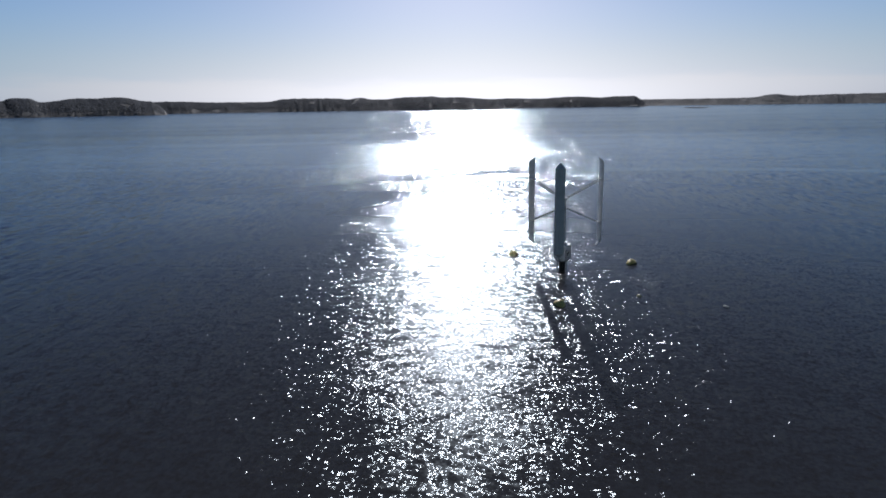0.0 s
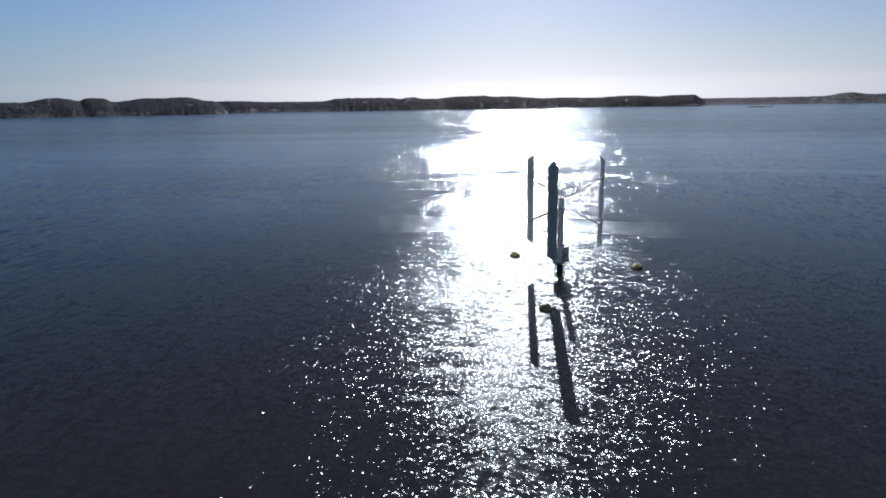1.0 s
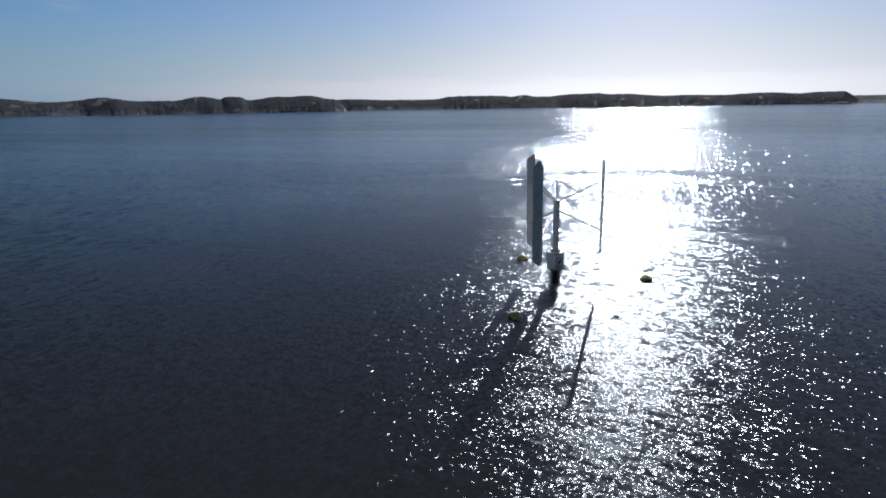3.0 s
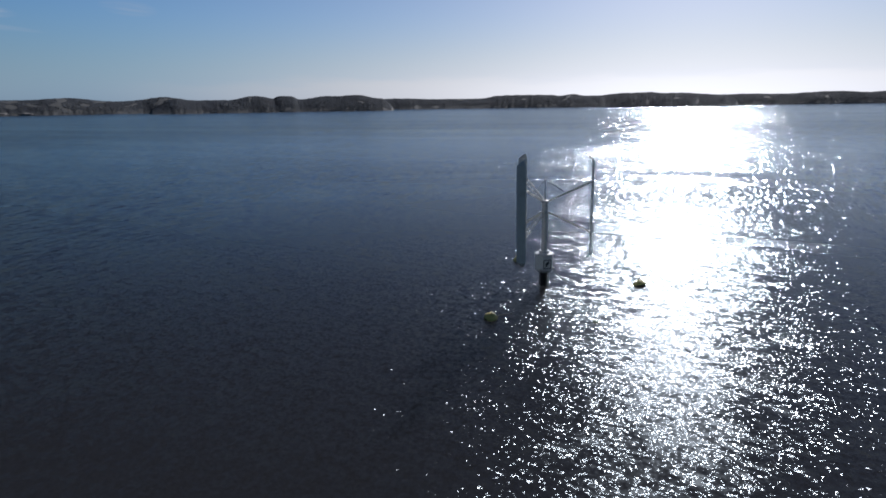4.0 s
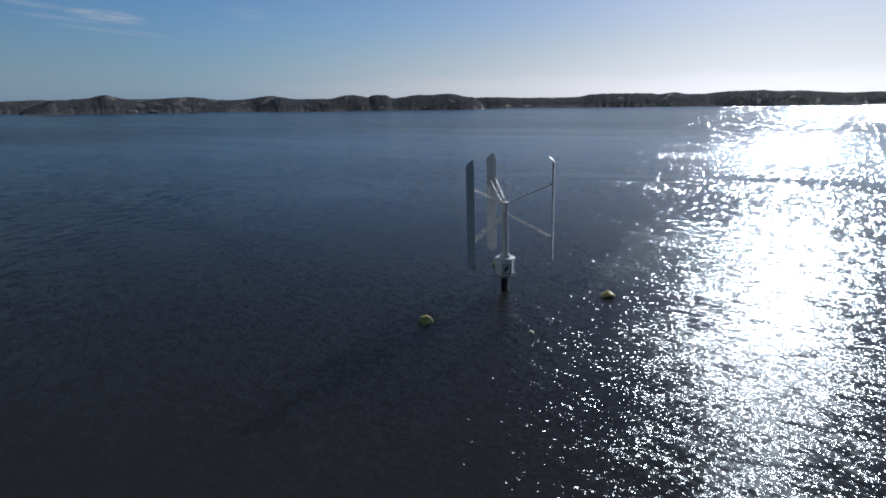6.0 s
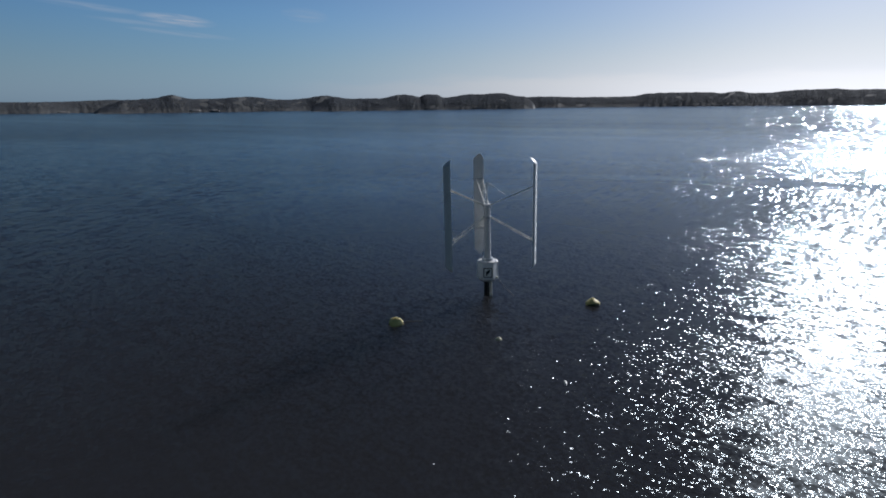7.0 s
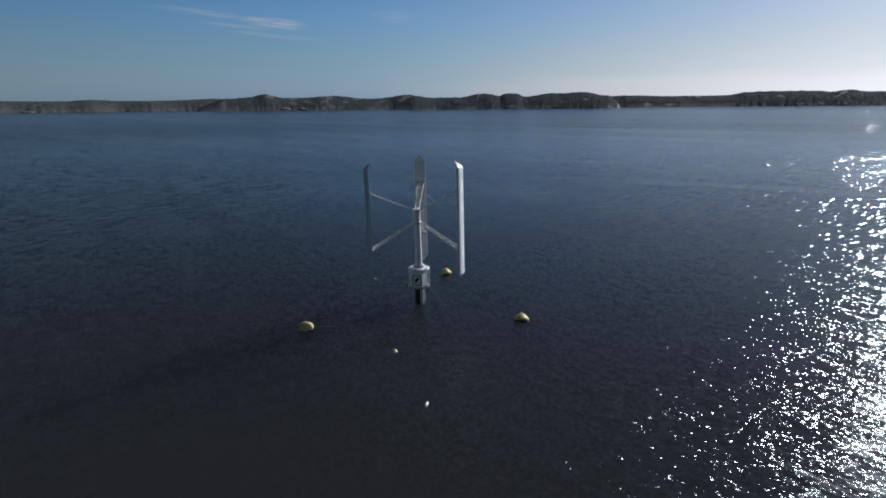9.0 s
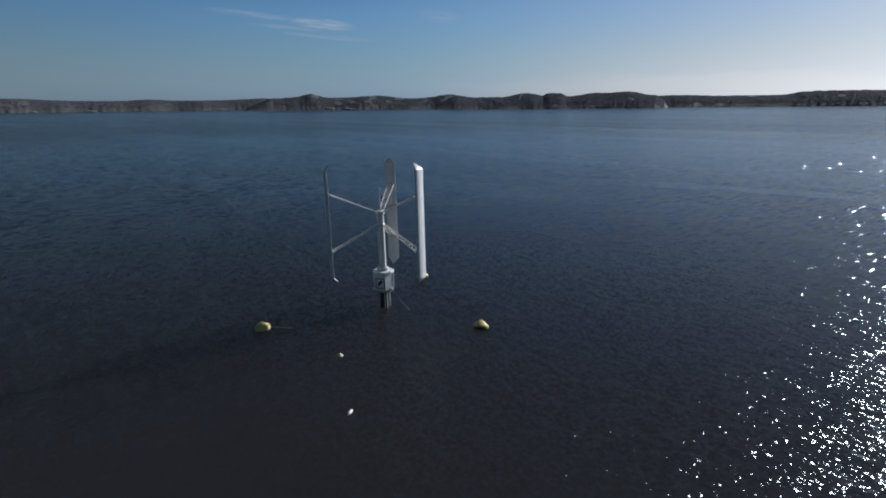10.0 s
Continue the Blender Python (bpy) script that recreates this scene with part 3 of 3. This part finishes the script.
# ---- buoys and floats ----
def buoy(x, y, turn, heel, label, size=0.82):
    b = empty("mooring_buoy", pose(x, y, 0, heel, 0, turn), label, "buoy", "mooring buoys round the turbine")
    body = lathe([(0.3, -0.38), (0.52, -0.3), (0.66, -0.1), (0.7, 0.08), (0.67, 0.22), (0.6, 0.31), (0.34, 0.55), (0.27, 0.6), (0.16, 0.61)], 30)
    bmesh.ops.scale(body, vec=(size * 1.06, size * 0.95, size), verts=body.verts)
    for v in body.verts:
        v.co += v.co.normalized() * 0.06 * noise.noise(v.co * 2.3 + Vector((x, y, 0)))
    ob = part("float_body", body, M_YELLOW, b)
    part("waterline_band", lathe([(0.69 * size, -0.12), (0.715 * size, -0.05), (0.715 * size, 0.06), (0.69 * size, 0.1)], 30), M_FOUL, b, "dark growth along the waterline")
    ring = bmesh.new()
    tube(ring, [(0.09 * math.cos(math.tau * i / 14), 0, 0.68 * size + 0.09 * math.sin(math.tau * i / 14)) for i in range(15)], 0.02, 6)
    part("lifting_eye", ring, M_STEEL, b)
    part("top_plate", lathe([(0.17, 0.6 * size), (0.17, 0.64 * size), (0.14, 0.655 * size)], 20), M_YELLOW, b)
    return b


buoy(-2.65, -9.65, 70, 13, "large yellow mooring buoy with a floating rope tail")
buoy(8.66, 2.66, 30, -15, "large pale yellow mooring buoy lying tilted in the water")
buoy(-4.07, 7.57, 260, 9, "large round yellow mooring buoy floating level on the water")
tail = bmesh.new()
tube(tail, [(-2.4 + 0.28 * i, -9.0 + 0.24 * i + 0.05 * math.sin(i * 1.7), 0.02) for i in range(5)], 0.022, 6)
tagged(new("floating_rope", mesh_of("floating_rope", tail, M_ROPE)), "thin pale rope floating beside a buoy", "rope")


def small_float(x, y):
    f = empty("pickup_float", pose(x, y, -0.09, 10, 6, 30), "small round cream pick-up float, half sunk in the water", "float")
    part("ball", lathe([(0.05, -0.22), (0.17, -0.17), (0.25, -0.02), (0.24, 0.08), (0.16, 0.19), (0.06, 0.24)], 22), M_CREAM, f)
    part("neck", lathe([(0.06, 0.22), (0.06, 0.29), (0.04, 0.31)], 12), M_STEEL, f)


def little_fender(x, y):
    f = empty("fender_float", pose(x, y, 0.03, 0, 0, -58), "little elongated white float drifting on the water", "float")
    b = lathe([(0.02, -0.24), (0.07, -0.2), (0.09, -0.1), (0.09, 0.1), (0.07, 0.2), (0.02, 0.24)], 14)
    bmesh.ops.rotate(b, matrix=Matrix.Rotation(math.pi / 2, 3, "Y"), verts=b.verts)
    part("float_body", b, M_FLOAT, f)
    part("end_ring", bar((0.22, 0, 0), (0.29, 0, 0), 0.03), M_STEEL, f)


small_float(5.44, -7.82)
little_fender(11.93, -11.17)
